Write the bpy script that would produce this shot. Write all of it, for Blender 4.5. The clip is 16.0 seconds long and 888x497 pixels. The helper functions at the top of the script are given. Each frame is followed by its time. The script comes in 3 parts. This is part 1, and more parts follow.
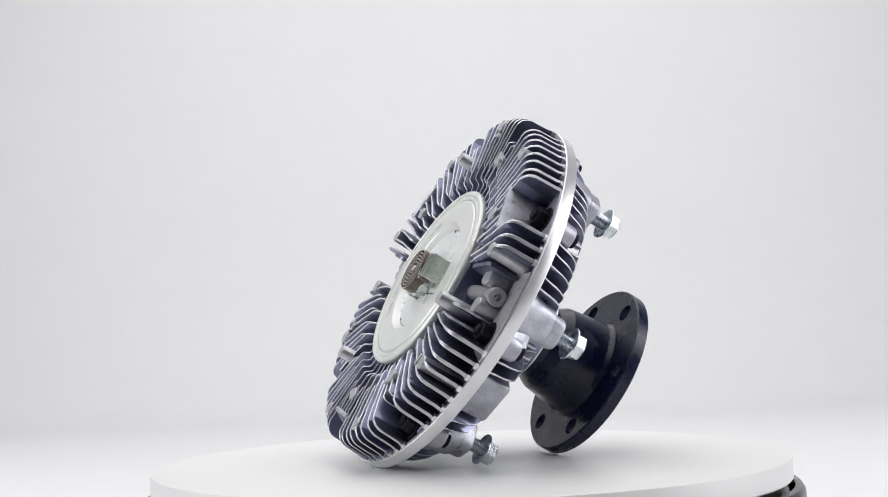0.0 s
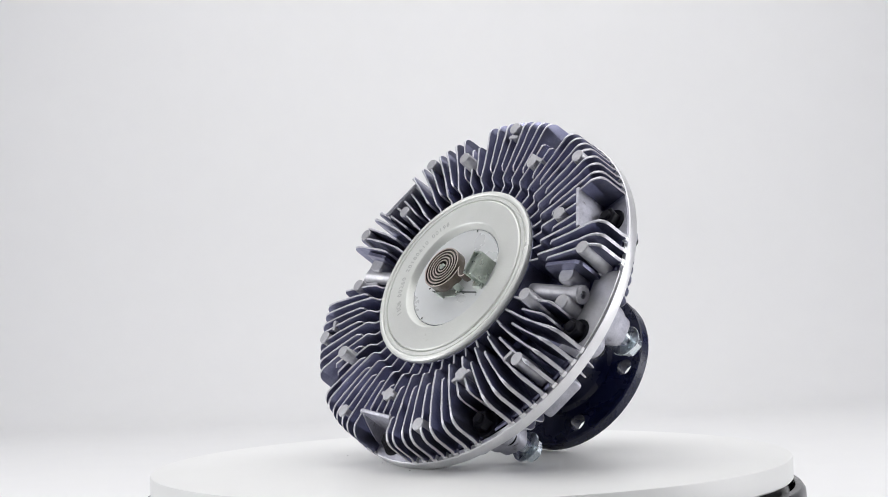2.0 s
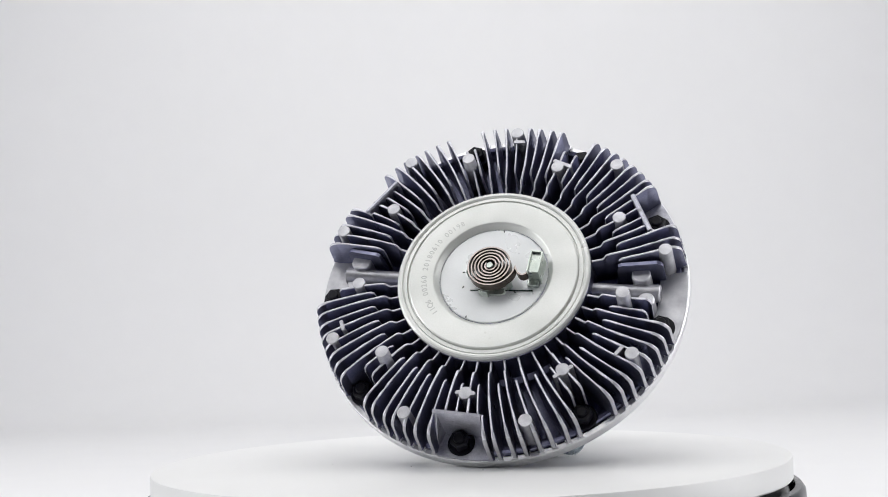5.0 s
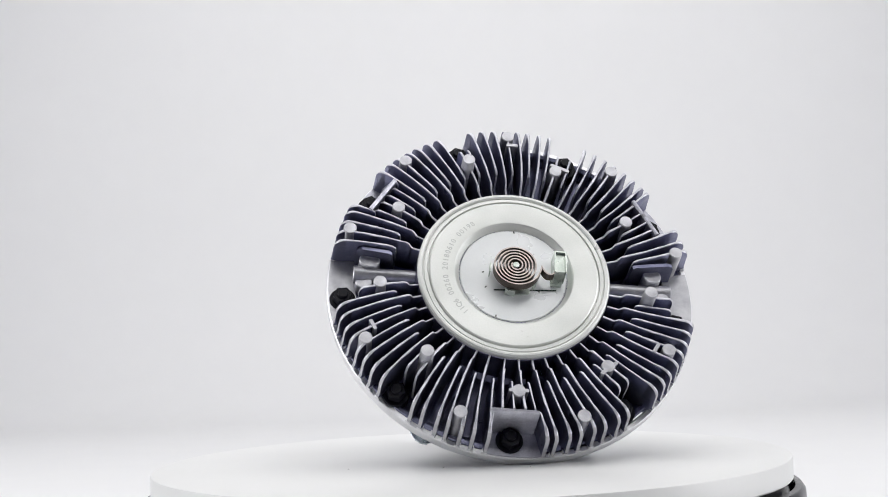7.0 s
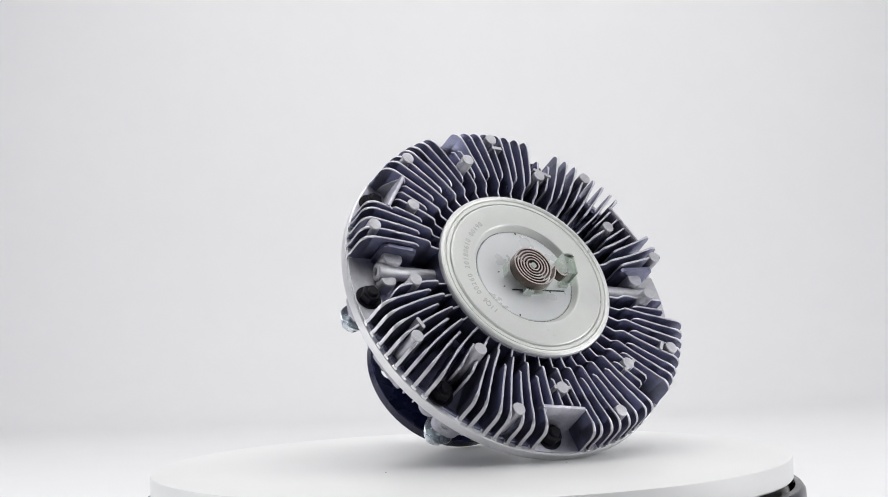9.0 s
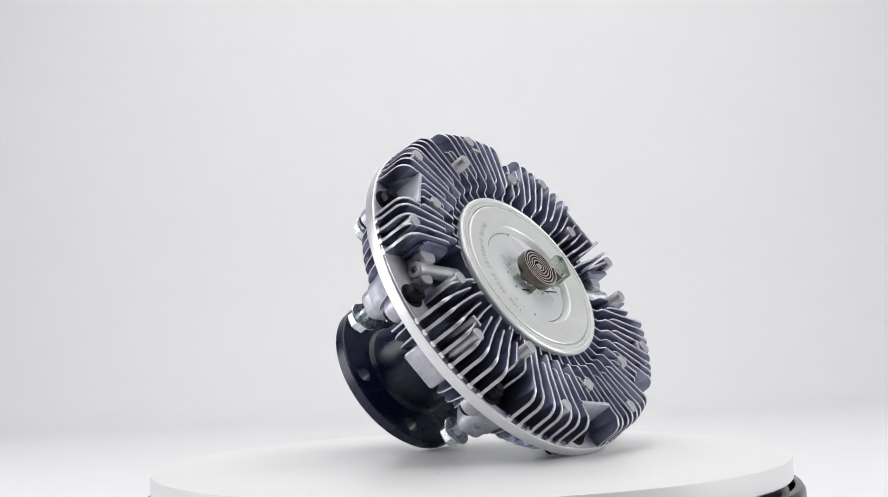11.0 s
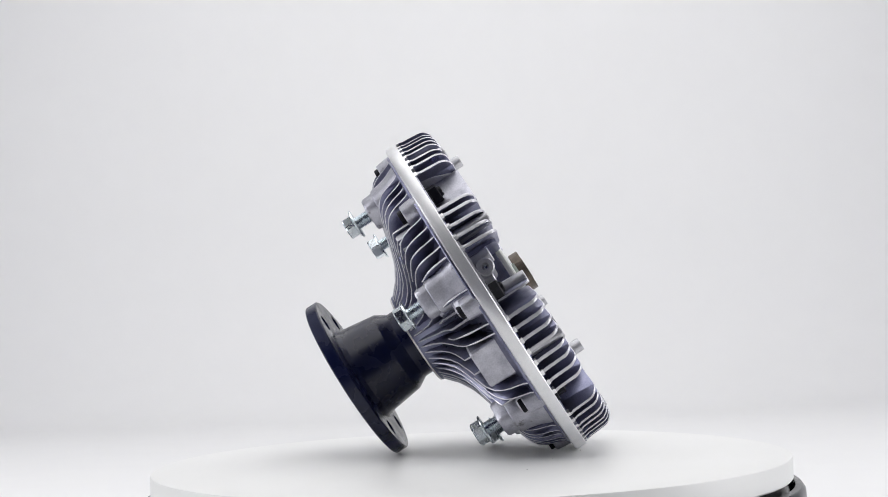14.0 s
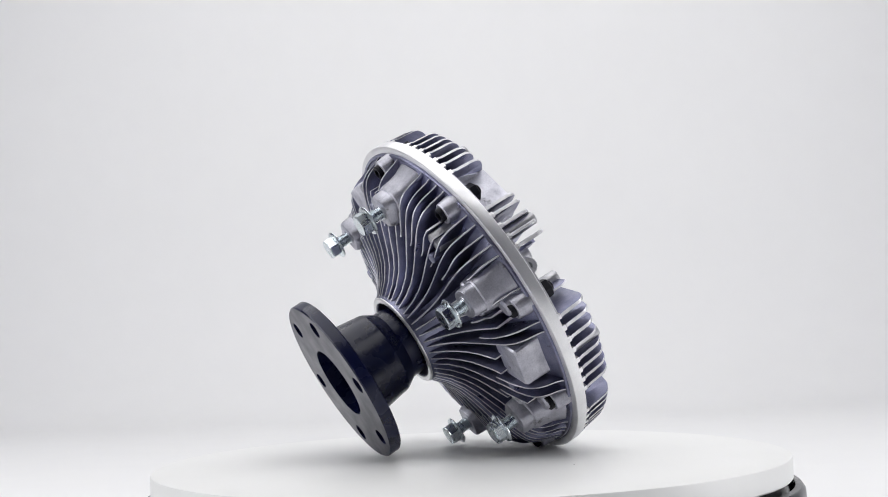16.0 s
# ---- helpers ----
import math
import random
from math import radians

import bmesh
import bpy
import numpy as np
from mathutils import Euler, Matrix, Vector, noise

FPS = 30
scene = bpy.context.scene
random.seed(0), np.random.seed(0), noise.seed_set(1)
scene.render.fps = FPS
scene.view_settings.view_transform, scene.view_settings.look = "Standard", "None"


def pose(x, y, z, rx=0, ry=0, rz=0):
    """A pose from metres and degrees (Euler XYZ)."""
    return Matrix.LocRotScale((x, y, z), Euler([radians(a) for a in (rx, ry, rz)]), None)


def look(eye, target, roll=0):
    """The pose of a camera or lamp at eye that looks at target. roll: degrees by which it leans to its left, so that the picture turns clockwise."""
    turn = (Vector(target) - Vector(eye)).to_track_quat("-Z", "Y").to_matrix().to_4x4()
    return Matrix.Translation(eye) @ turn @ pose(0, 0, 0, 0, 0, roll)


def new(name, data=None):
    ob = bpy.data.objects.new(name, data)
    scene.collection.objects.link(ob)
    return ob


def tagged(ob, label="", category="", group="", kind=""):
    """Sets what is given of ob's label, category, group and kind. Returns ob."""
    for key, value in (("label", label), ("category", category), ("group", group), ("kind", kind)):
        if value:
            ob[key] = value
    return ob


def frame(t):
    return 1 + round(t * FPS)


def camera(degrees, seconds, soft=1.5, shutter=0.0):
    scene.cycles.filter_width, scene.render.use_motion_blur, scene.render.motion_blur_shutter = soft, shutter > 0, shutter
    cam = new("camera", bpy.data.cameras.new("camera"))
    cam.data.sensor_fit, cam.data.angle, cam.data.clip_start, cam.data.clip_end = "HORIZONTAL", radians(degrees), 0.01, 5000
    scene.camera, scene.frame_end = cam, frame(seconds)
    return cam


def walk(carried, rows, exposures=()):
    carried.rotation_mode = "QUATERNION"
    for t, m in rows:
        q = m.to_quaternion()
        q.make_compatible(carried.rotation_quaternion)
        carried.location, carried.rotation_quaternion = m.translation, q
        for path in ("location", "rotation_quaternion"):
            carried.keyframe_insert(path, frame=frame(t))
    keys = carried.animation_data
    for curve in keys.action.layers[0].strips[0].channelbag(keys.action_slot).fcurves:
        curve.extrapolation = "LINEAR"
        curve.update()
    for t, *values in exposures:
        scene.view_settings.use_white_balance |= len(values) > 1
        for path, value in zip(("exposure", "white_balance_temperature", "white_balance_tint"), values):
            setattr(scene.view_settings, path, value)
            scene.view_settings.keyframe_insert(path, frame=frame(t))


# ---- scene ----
# camera: stands still, slightly rolled, level with the machine part's centre
EYE = (0.0, -0.945, 0.0955)
AIM = (EYE[0] - 0.01302, EYE[1] + 0.99833, EYE[2] + 0.05626)
cam = camera(37.48, 16.0, soft=0.9)
walk(cam, [(0.0, look(EYE, AIM, -1.927)), (16.0, look(EYE, AIM, -1.927))])

# ---- light: white studio with overhead and side softboxes ----
world = bpy.data.worlds.new("studio_world")
scene.world = world
world.use_nodes = True
world.node_tree.nodes["Background"].inputs[0].default_value = (0.80, 0.83, 1.0, 1)
world.node_tree.nodes["Background"].inputs[1].default_value = 0.25


def softbox(name, eye, target, sx, sy, watts, colour=(1, 1, 1)):
    data = bpy.data.lights.new(name, "AREA")
    data.shape, data.size, data.size_y, data.energy, data.color = "RECTANGLE", sx, sy, watts, colour
    ob = new(name, data)
    ob.matrix_world = look(eye, target)
    return ob


softbox("softbox_top", (0.0, 0.21, 1.40), (0, 0.25, 0), 1.9, 2.5, 27.4, (0.995, 0.990, 0.988))
softbox("softbox_left", (-1.70, -0.10, 0.50), (0.0, 0.35, 0.04), 1.0, 1.3, 16.0, (0.985, 0.985, 1.0))
softbox("softbox_right", (1.70, -0.10, 0.50), (0.0, 0.35, 0.04), 1.0, 1.3, 16.2, (0.985, 0.985, 1.0))
scene.view_settings.exposure = 0.0


# ---- materials ----
def material(name, colour, rough, metal=0.0, colour2=None, scale=60.0, detail_scale=700.0, bump=0.0, rough_var=0.1,
             stretch=(1, 1, 1), spec=0.5, stain=None):
    m = bpy.data.materials.new(name)
    m.use_nodes = True
    nt = m.node_tree
    b = nt.nodes["Principled BSDF"]
    b.inputs["Metallic"].default_value = metal
    b.inputs["Specular IOR Level"].default_value = spec
    tc = nt.nodes.new("ShaderNodeTexCoord")
    mp = nt.nodes.new("ShaderNodeMapping")
    mp.inputs["Scale"].default_value = stretch
    nt.links.new(tc.outputs["Object"], mp.inputs["Vector"])
    info = nt.nodes.new("ShaderNodeObjectInfo")
    shift = nt.nodes.new("ShaderNodeMath")
    shift.operation = "MULTIPLY"
    shift.inputs[1].default_value = 7.0
    nt.links.new(info.outputs["Random"], shift.inputs[0])
    nt.links.new(shift.outputs[0], mp.inputs["Location"])
    big = nt.nodes.new("ShaderNodeTexNoise")
    big.inputs["Scale"].default_value, big.inputs["Detail"].default_value = scale, 4
    fine = nt.nodes.new("ShaderNodeTexNoise")
    fine.inputs["Scale"].default_value, fine.inputs["Detail"].default_value = detail_scale, 3
    nt.links.new(mp.outputs[0], big.inputs["Vector"])
    nt.links.new(mp.outputs[0], fine.inputs["Vector"])
    mix = nt.nodes.new("ShaderNodeMix")
    mix.data_type = "RGBA"
    c2 = colour2 or tuple(0.8 * c for c in colour)
    mix.inputs["A"].default_value, mix.inputs["B"].default_value = (*colour, 1), (*c2, 1)
    ramp = nt.nodes.new("ShaderNodeMapRange")
    ramp.inputs["From Min"].default_value, ramp.inputs["From Max"].default_value = 0.35, 0.68
    add = nt.nodes.new("ShaderNodeMath")
    add.operation = "MULTIPLY_ADD"
    add.inputs[1].default_value = 0.35
    nt.links.new(fine.outputs["Fac"], add.inputs[0])
    half = nt.nodes.new("ShaderNodeMath")
    half.operation = "MULTIPLY"
    half.inputs[1].default_value = 0.65
    nt.links.new(big.outputs["Fac"], half.inputs[0])
    nt.links.new(half.outputs[0], add.inputs[2])
    nt.links.new(add.outputs[0], ramp.inputs["Value"])
    nt.links.new(ramp.outputs[0], mix.inputs["Factor"])
    out = mix.outputs["Result"]
    if stain:
        spots = nt.nodes.new("ShaderNodeTexNoise")
        spots.inputs["Scale"].default_value, spots.inputs["Detail"].default_value, spots.inputs["Roughness"].default_value = stain[3], 8, 0.7
        nt.links.new(mp.outputs[0], spots.inputs["Vector"])
        edge = nt.nodes.new("ShaderNodeMapRange")
        edge.inputs["From Min"].default_value, edge.inputs["From Max"].default_value = stain[4], stain[4] + 0.10
        edge.inputs["To Max"].default_value = 0.75
        nt.links.new(spots.outputs["Fac"], edge.inputs["Value"])
        dirt = nt.nodes.new("ShaderNodeMix")
        dirt.data_type = "RGBA"
        dirt.inputs["B"].default_value = (*stain[:3], 1)
        nt.links.new(out, dirt.inputs["A"])
        nt.links.new(edge.outputs[0], dirt.inputs["Factor"])
        out = dirt.outputs["Result"]
    nt.links.new(out, b.inputs["Base Color"])
    rr = nt.nodes.new("ShaderNodeMapRange")
    rr.inputs["To Min"].default_value, rr.inputs["To Max"].default_value = max(0.02, rough - rough_var), rough + rough_var
    rr.inputs["From Min"].default_value, rr.inputs["From Max"].default_value = 0.3, 0.7
    nt.links.new(big.outputs["Fac"], rr.inputs["Value"])
    nt.links.new(rr.outputs[0], b.inputs["Roughness"])
    if bump:
        bp = nt.nodes.new("ShaderNodeBump")
        bp.inputs["Strength"].default_value, bp.inputs["Distance"].default_value = 0.6, bump
        nt.links.new(fine.outputs["Fac"], bp.inputs["Height"])
        nt.links.new(bp.outputs[0], b.inputs["Normal"])
    return m


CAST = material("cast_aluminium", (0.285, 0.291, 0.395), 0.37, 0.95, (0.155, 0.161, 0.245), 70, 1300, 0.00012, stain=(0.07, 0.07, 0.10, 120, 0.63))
# much paler than the cast tone; goes on fin top edges and ends
EDGE = material("pale_edge_aluminium", (0.75, 0.75, 0.79), 0.42, 0.6, (0.52, 0.52, 0.57), 170, 1300, 0.00006)
CAST_ROUGH = material("sand_cast_aluminium", (0.60, 0.60, 0.66), 0.46, 0.75, (0.38, 0.38, 0.44), 110, 900, 0.00025, 0.12, stain=(0.10, 0.09, 0.09, 90, 0.60))
MACHINED = material("machined_aluminium", (0.90, 0.90, 0.91), 0.34, 0.7, (0.78, 0.78, 0.80), 60, 1200, 0.00003, 0.05)
ZINC = material("zinc_plate", (0.83, 0.84, 0.81), 0.36, 0.32, (0.73, 0.75, 0.71), 30, 900, 0.00002, 0.10, stain=(0.42, 0.42, 0.37, 70, 0.66))
ZINC_DISC = material("bright_zinc_disc", (0.82, 0.84, 0.84), 0.32, 0.22, (0.76, 0.78, 0.78), 40, 900, 0.00002, 0.07)
BOLT_ZINC = material("bright_zinc", (0.78, 0.83, 0.86), 0.27, 1.0, (0.60, 0.66, 0.70), 160, 1500, 0.00003, 0.06)
BLACK_PAINT = material("black_painted_steel", (0.004, 0.006, 0.030), 0.28, 0.0, (0.008, 0.011, 0.045), 60, 1500, 0.00006, 0.09, spec=0.42)
FLANGE_FACE = material("grey_flange_face", (0.13, 0.13, 0.15), 0.42, 0.6, (0.09, 0.09, 0.11), 60, 1500, 0.00004, 0.08)
STUD = material("stud_aluminium", (0.60, 0.60, 0.62), 0.44, 0.7, (0.46, 0.46, 0.49), 160, 1500, 0.00006)
BLACK_OXIDE = material("black_oxide_steel", (0.004, 0.004, 0.008), 0.48, 0.0, (0.009, 0.009, 0.014), 250, 1500, 0.00003, spec=0.2)
SPRING_STEEL = material("bimetal_strip", (0.15, 0.125, 0.105), 0.36, 0.8, (0.085, 0.07, 0.06), 200, 1500, 0.00003)
SPRING_EDGE = material("bimetal_strip_edge", (0.62, 0.55, 0.51), 0.42, 0.6, (0.48, 0.41, 0.37), 200, 1500)
CLIP_ZINC = material("dull_green_zinc", (0.66, 0.71, 0.65), 0.32, 0.75, (0.42, 0.48, 0.43), 150, 900, 0.00003, 0.08)
INK = material("stamped_mark", (0.50, 0.51, 0.49), 0.45, 0.7, (0.64, 0.65, 0.62), 200, 1500)
DARK_WIRE = material("dark_wire", (0.03, 0.04, 0.035), 0.4, 0.5, None, 200, 900)
TABLE_WHITE = material("white_turntable_plastic", (0.855, 0.857, 0.845), 0.38, 0.0, (0.840, 0.842, 0.830), 9, 300, 0.00002, 0.06)
GLOSS_BLACK = material("gloss_black_plastic", (0.012, 0.012, 0.018), 0.22, 0.0, None, 30, 400, 0, 0.05, spec=0.4)
PAPER = material("white_backdrop_paper", (0.835, 0.836, 0.838), 0.75, 0.0, (0.815, 0.816, 0.820), 1.6, 20, 0, 0.05)
# invented colour of the unseen enclosure; gives the metal dark navy reflections
SURROUND = material("unseen_navy_surround", (0.008, 0.009, 0.070), 0.8, 0.0, (0.006, 0.007, 0.056), 2, 40)
SPECK = material("dust_speck", (0.12, 0.11, 0.10), 0.8)


# ---- mesh tools ----
def part(name, bm, mat, parent=None, label="", m=None, smooth=False, kind="", sharp=32):
    """One bmesh as one mesh object, under a thing or a part."""
    if isinstance(bm, bmesh.types.BMesh):
        bmesh.ops.recalc_face_normals(bm, faces=bm.faces)
        me = bpy.data.meshes.new(name)
        bm.to_mesh(me)
        bm.free()
        me.materials.append(mat)
        if smooth:
            me.polygons.foreach_set("use_smooth", [True] * len(me.polygons))
            me.set_sharp_from_angle(angle=radians(sharp))
    else:
        me = bm
    ob = new(name, me)
    if parent:
        ob.parent = parent
    ob.matrix_local = m or Matrix()
    return tagged(ob, label, kind=kind)


def lathe(profile, steps=96, bm=None, m=None, closed=False):
    """Turns (r, z) pairs round the z axis."""
    bm = bm or bmesh.new()
    m = m or Matrix()
    rings = []
    for r, z in profile:
        if r < 1e-6:
            rings.append([bm.verts.new(m @ Vector((0, 0, z)))])
        else:
            rings.append([bm.verts.new(m @ Vector((r * math.cos(a), r * math.sin(a), z)))
                          for a in (2 * math.pi * i / steps for i in range(steps))])
    pairs = list(zip(rings, rings[1:])) + ([(rings[-1], rings[0])] if closed else [])
    for a, b in pairs:
        for i in range(steps):
            j = (i + 1) % steps
            if len(a) == 1 and len(b) == 1:
                continue
            if len(a) == 1:
                bm.faces.new((a[0], b[i], b[j]))
            elif len(b) == 1:
                bm.faces.new((a[i], a[j], b[0]))
            else:
                bm.faces.new((a[i], a[j], b[j], b[i]))
    return bm


def prism(outline, z0, z1, bm=None, m=None, bevel=0.0, taper=1.0):
    """An outline in xy, drawn up from z0 to z1, its far end scaled by taper about its middle."""
    bm = bm or bmesh.new()
    m = m or Matrix()
    n = len(outline)
    cx, cy = sum(p[0] for p in outline) / n, sum(p[1] for p in outline) / n

    def ring(z, s):
        return [bm.verts.new(m @ Vector((cx + (x - cx) * s, cy + (y - cy) * s, z))) for x, y in outline]
    levels = [ring(z0, 1.0)]
    if bevel:
        size = max(math.hypot(x - cx, y - cy) for x, y in outline)
        levels.append(ring(z1 - (bevel if z1 > z0 else -bevel), taper))
        levels.append(ring(z1, taper * (1 - bevel / size)))
    else:
        levels.append(ring(z1, taper))
    for a, b in zip(levels, levels[1:]):
        for i in range(n):
            bm.faces.new((a[i], a[(i + 1) % n], b[(i + 1) % n], b[i]))
    bm.faces.new(levels[0][::-1])
    bm.faces.new(levels[-1])
    return bm


def loft(bm, sections):
    """Joins outlines of equal length, each given with its height and its shift along x."""
    rings = [[bm.verts.new((x + dx, y, z)) for x, y in outline] for outline, z, dx in sections]
    n = len(rings[0])
    for a, b in zip(rings, rings[1:]):
        for i in range(n):
            bm.faces.new((a[i], a[(i + 1) % n], b[(i + 1) % n], b[i]))
    bm.faces.new(rings[0][::-1])
    bm.faces.new(rings[-1])
    return bm


def round_rect(w, h, r, steps=4):
    pts = []
    for cx, cy, a0 in ((w / 2 - r, h / 2 - r, 0), (-w / 2 + r, h / 2 - r, 90), (-w / 2 + r, -h / 2 + r, 180), (w / 2 - r, -h / 2 + r, 270)):
        for i in range(steps + 1):
            a = radians(a0 + 90 * i / steps)
            pts.append((cx + r * math.cos(a), cy + r * math.sin(a)))
    return pts


def circle(r, n=20, cx=0.0, cy=0.0):
    return [(cx + r * math.cos(2 * math.pi * i / n), cy + r * math.sin(2 * math.pi * i / n)) for i in range(n)]


def polar(r, deg, z=0.0, turn=0.0):
    """Pose at radius r and angle deg about the axis, its x axis pointing outward."""
    a = radians(deg)
    return Matrix.Translation((r * math.cos(a), r * math.sin(a), z)) @ Matrix.Rotation(a + radians(turn), 4, "Z")


def front_bend(r):
    """How far a front fin has swept round the axis at radius r."""
    s = max(0.0, min(1.0, (r - 0.082) / 0.046))
    return 0.0054 * s ** 1.5


def fin_mesh(name, top, z_floor, t_root, t_top, mat, wave=0.0, seed=0, bend=None, t_rim=None):
    """A cast fin in the xz plane: its top edge is a list of (r, z), its foot lies at z_floor(r)."""
    bm = bmesh.new()
    rows = []
    rnd = random.Random(seed)
    lean = rnd.uniform(-0.0006, 0.0006)
    for i, (r, z) in enumerate(top):
        z += rnd.uniform(-0.0002, 0.00015)
        zf = z_floor(r)
        d = (z - zf)
        s = 1 if d > 0 else -1
        t_root_, t_top_ = (t_root, t_top * rnd.uniform(0.8, 1.25))
        if t_rim and r > 0.115:
            t_root_ = t_root + (t_rim - t_root) * min(1.0, (r - 0.115) / 0.012)
            low = max(0.0, min(1.0, 1 - d / 0.030))
            t_top_ += (t_root_ - t_top_) * max(0.8 * low, 0.5 * min(1.0, (r - 0.115) / 0.010))
        y = wave * math.sin((r - top[0][0]) / (top[-1][0] - top[0][0]) * math.pi * 2) + (bend(r) if bend else 0)
        rows.append([bm.verts.new(Vector(p)) for p in (
            (r, y - t_root_ / 2, zf), (r, y + lean - t_top_ / 2, z - s * 0.0005), (r, y + lean - t_top_ / 4, z),
            (r, y + lean + t_top_ / 4, z), (r, y + lean + t_top_ / 2, z - s * 0.0005), (r, y + t_root_ / 2, zf))])
    for a, b in zip(rows, rows[1:]):
        for k in range(5):
            # flanks in the dark cast tone, top edge pale, edge near the rim mid grey
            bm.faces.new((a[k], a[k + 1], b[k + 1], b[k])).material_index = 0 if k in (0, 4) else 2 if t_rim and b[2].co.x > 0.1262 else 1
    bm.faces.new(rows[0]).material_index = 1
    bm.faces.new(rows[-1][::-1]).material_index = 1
    bmesh.ops.recalc_face_normals(bm, faces=bm.faces)
    me = bpy.data.meshes.new(name)
    bm.to_mesh(me)
    bm.free()
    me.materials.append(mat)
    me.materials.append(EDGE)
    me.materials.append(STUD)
    me.polygons.foreach_set("use_smooth", [True] * len(me.polygons))
    me.set_sharp_from_angle(angle=radians(40))
    return me


# ---- the studio ----
FLOOR_Z = -0.075


def build_studio():
    bm = bmesh.new()
    prof = [(-0.70, FLOOR_Z), (1.4, FLOOR_Z)]
    for i in range(1, 25):
        a = radians(90 * i / 24)
        prof.append((1.4 + 0.35 * math.sin(a), FLOOR_Z + 0.35 * (1 - math.cos(a))))
    prof.append((1.75, 2.2))
    prof += [(1.77, 2.2), (1.77, FLOOR_Z - 0.02), (-0.70, FLOOR_Z - 0.02)]
    a = [bm.verts.new((-2.2, y, z)) for y, z in prof]
    b = [bm.verts.new((2.2, y, z)) for y, z in prof]
    n = len(prof)
    for i in range(n):
        bm.faces.new((a[i], a[(i + 1) % n], b[(i + 1) % n], b[i]))
    tagged(part("backdrop", bm, PAPER, smooth=True, kind="structure"), "seamless white paper backdrop sweeping up behind the turntable", "backdrop")
    # unseen enclosure, added to keep stray light out and darken reflections
    for name, x0, x1, y0, y1, z0, z1 in (("wall_west", -2.3, -2.21, -2.7, 1.9, FLOOR_Z, 2.3), ("wall_east", 2.21, 2.3, -2.7, 1.9, FLOOR_Z, 2.3),
                                         ("wall_south", -2.21, 2.21, -2.7, -2.61, FLOOR_Z, 2.3), ("wall_north", -2.21, 2.21, 1.80, 1.88, FLOOR_Z, 2.3),
                                         ("ceiling", -2.3, 2.3, -2.7, 1.9, 2.31, 2.4), ("floor", -2.3, 2.3, -2.7, 1.9, FLOOR_Z - 0.12, FLOOR_Z - 0.024)):
        bm = bmesh.new()
        prism([(x0, y0), (x1, y0), (x1, y1), (x0, y1)], z0, z1, bm)
        tagged(part(name, bm, SURROUND, kind="structure"), "added unseen dark navy enclosure " + (name if name in ("ceiling", "floor") else "wall"))


build_studio()

# ---- the turntable ----
TABLE_C = (0.0012, -0.0160)
TABLE_R = 0.2200


def build_turntable():
    foot = new("turntable_stand")
    tagged(foot, "glossy black turntable stand under the white plate", "turntable")
    foot.location = (TABLE_C[0], TABLE_C[1], FLOOR_Z)
    h = -FLOOR_Z
    part("housing", lathe([(0, 0.0), (0.221, 0.0), (0.2270, 0.004), (0.2280, h - 0.036), (0.2276, h - 0.022), (0.2255, h - 0.0188), (0.2215, h - 0.0182), (0.2208, h - 0.0190), (0.2206, h - 0.0320), (0.2175, h - 0.0320), (0.2170, h - 0.0225),
                           (0.2150, h - 0.0217), (0.0, h - 0.0217)], 160), GLOSS_BLACK, foot, smooth=True)
    part("rim", lathe([(0.2281, h - 0.034), (0.2287, h - 0.031), (0.2281, h - 0.028)], 160), BOLT_ZINC, foot, "thin bright metal trim ring", smooth=True)
    plate = new("turntable_plate")
    tagged(plate, "round white plastic turntable plate carrying the fan clutch", "turntable")
    prof = [(0, -0.0215), (TABLE_R - 0.02, -0.0215), (TABLE_R - 0.018, -0.0185), (TABLE_R - 0.001, -0.0150), (TABLE_R, -0.0140), (TABLE_R, -0.0014),
            (TABLE_R - 0.0004, -0.0005), (TABLE_R - 0.0014, 0.0), (TABLE_R * 0.6, 0.0), (TABLE_R * 0.3, 0.0), (0, 0.0)]
    part("disc", lathe(prof, 200), TABLE_WHITE, plate, smooth=True)
    return plate


PLATE = build_turntable()

# ---- the fan clutch; its own axes: x to its side, y up its face, z out of its face ----
TILT = Matrix(((0.99277254, -0.06120267, 0.10323236, 0.031219),
               (0.12001119, 0.50628886, -0.85397243, -0.002384),
               (0.0, 0.86018941, 0.50997468, 0.109261),
               (0, 0, 0, 1)))

CLUTCH = new("fan_clutch")
tagged(CLUTCH, "finned cast aluminium fan clutch with a black mounting flange", "fan clutch")

OFF = Matrix.Translation((0.0013, -0.0007, 0))     # the finned rim sits a little off the cover's centre
FLOOR_F = 0.0090     # floor between the front fins
TOP_F = 0.0416       # front fin tops
RIM_R = 0.1308
BOX_AT = (22.3, 142.3, 262.3)
POCKET_AT = (62.3, 102.3, 182.3, 222.3, 302.3, 342.3)
BOLT_AT = [22.3 + 40 * k for k in range(9)]
LUG_AT = (51.5, 117.0, 172.5, 232.0, 297.0, 353.3)
PAD_AT = (-157.0, -37.0, 83.0)


def gap(a, b):
    return abs((a - b + 180) % 360 - 180)


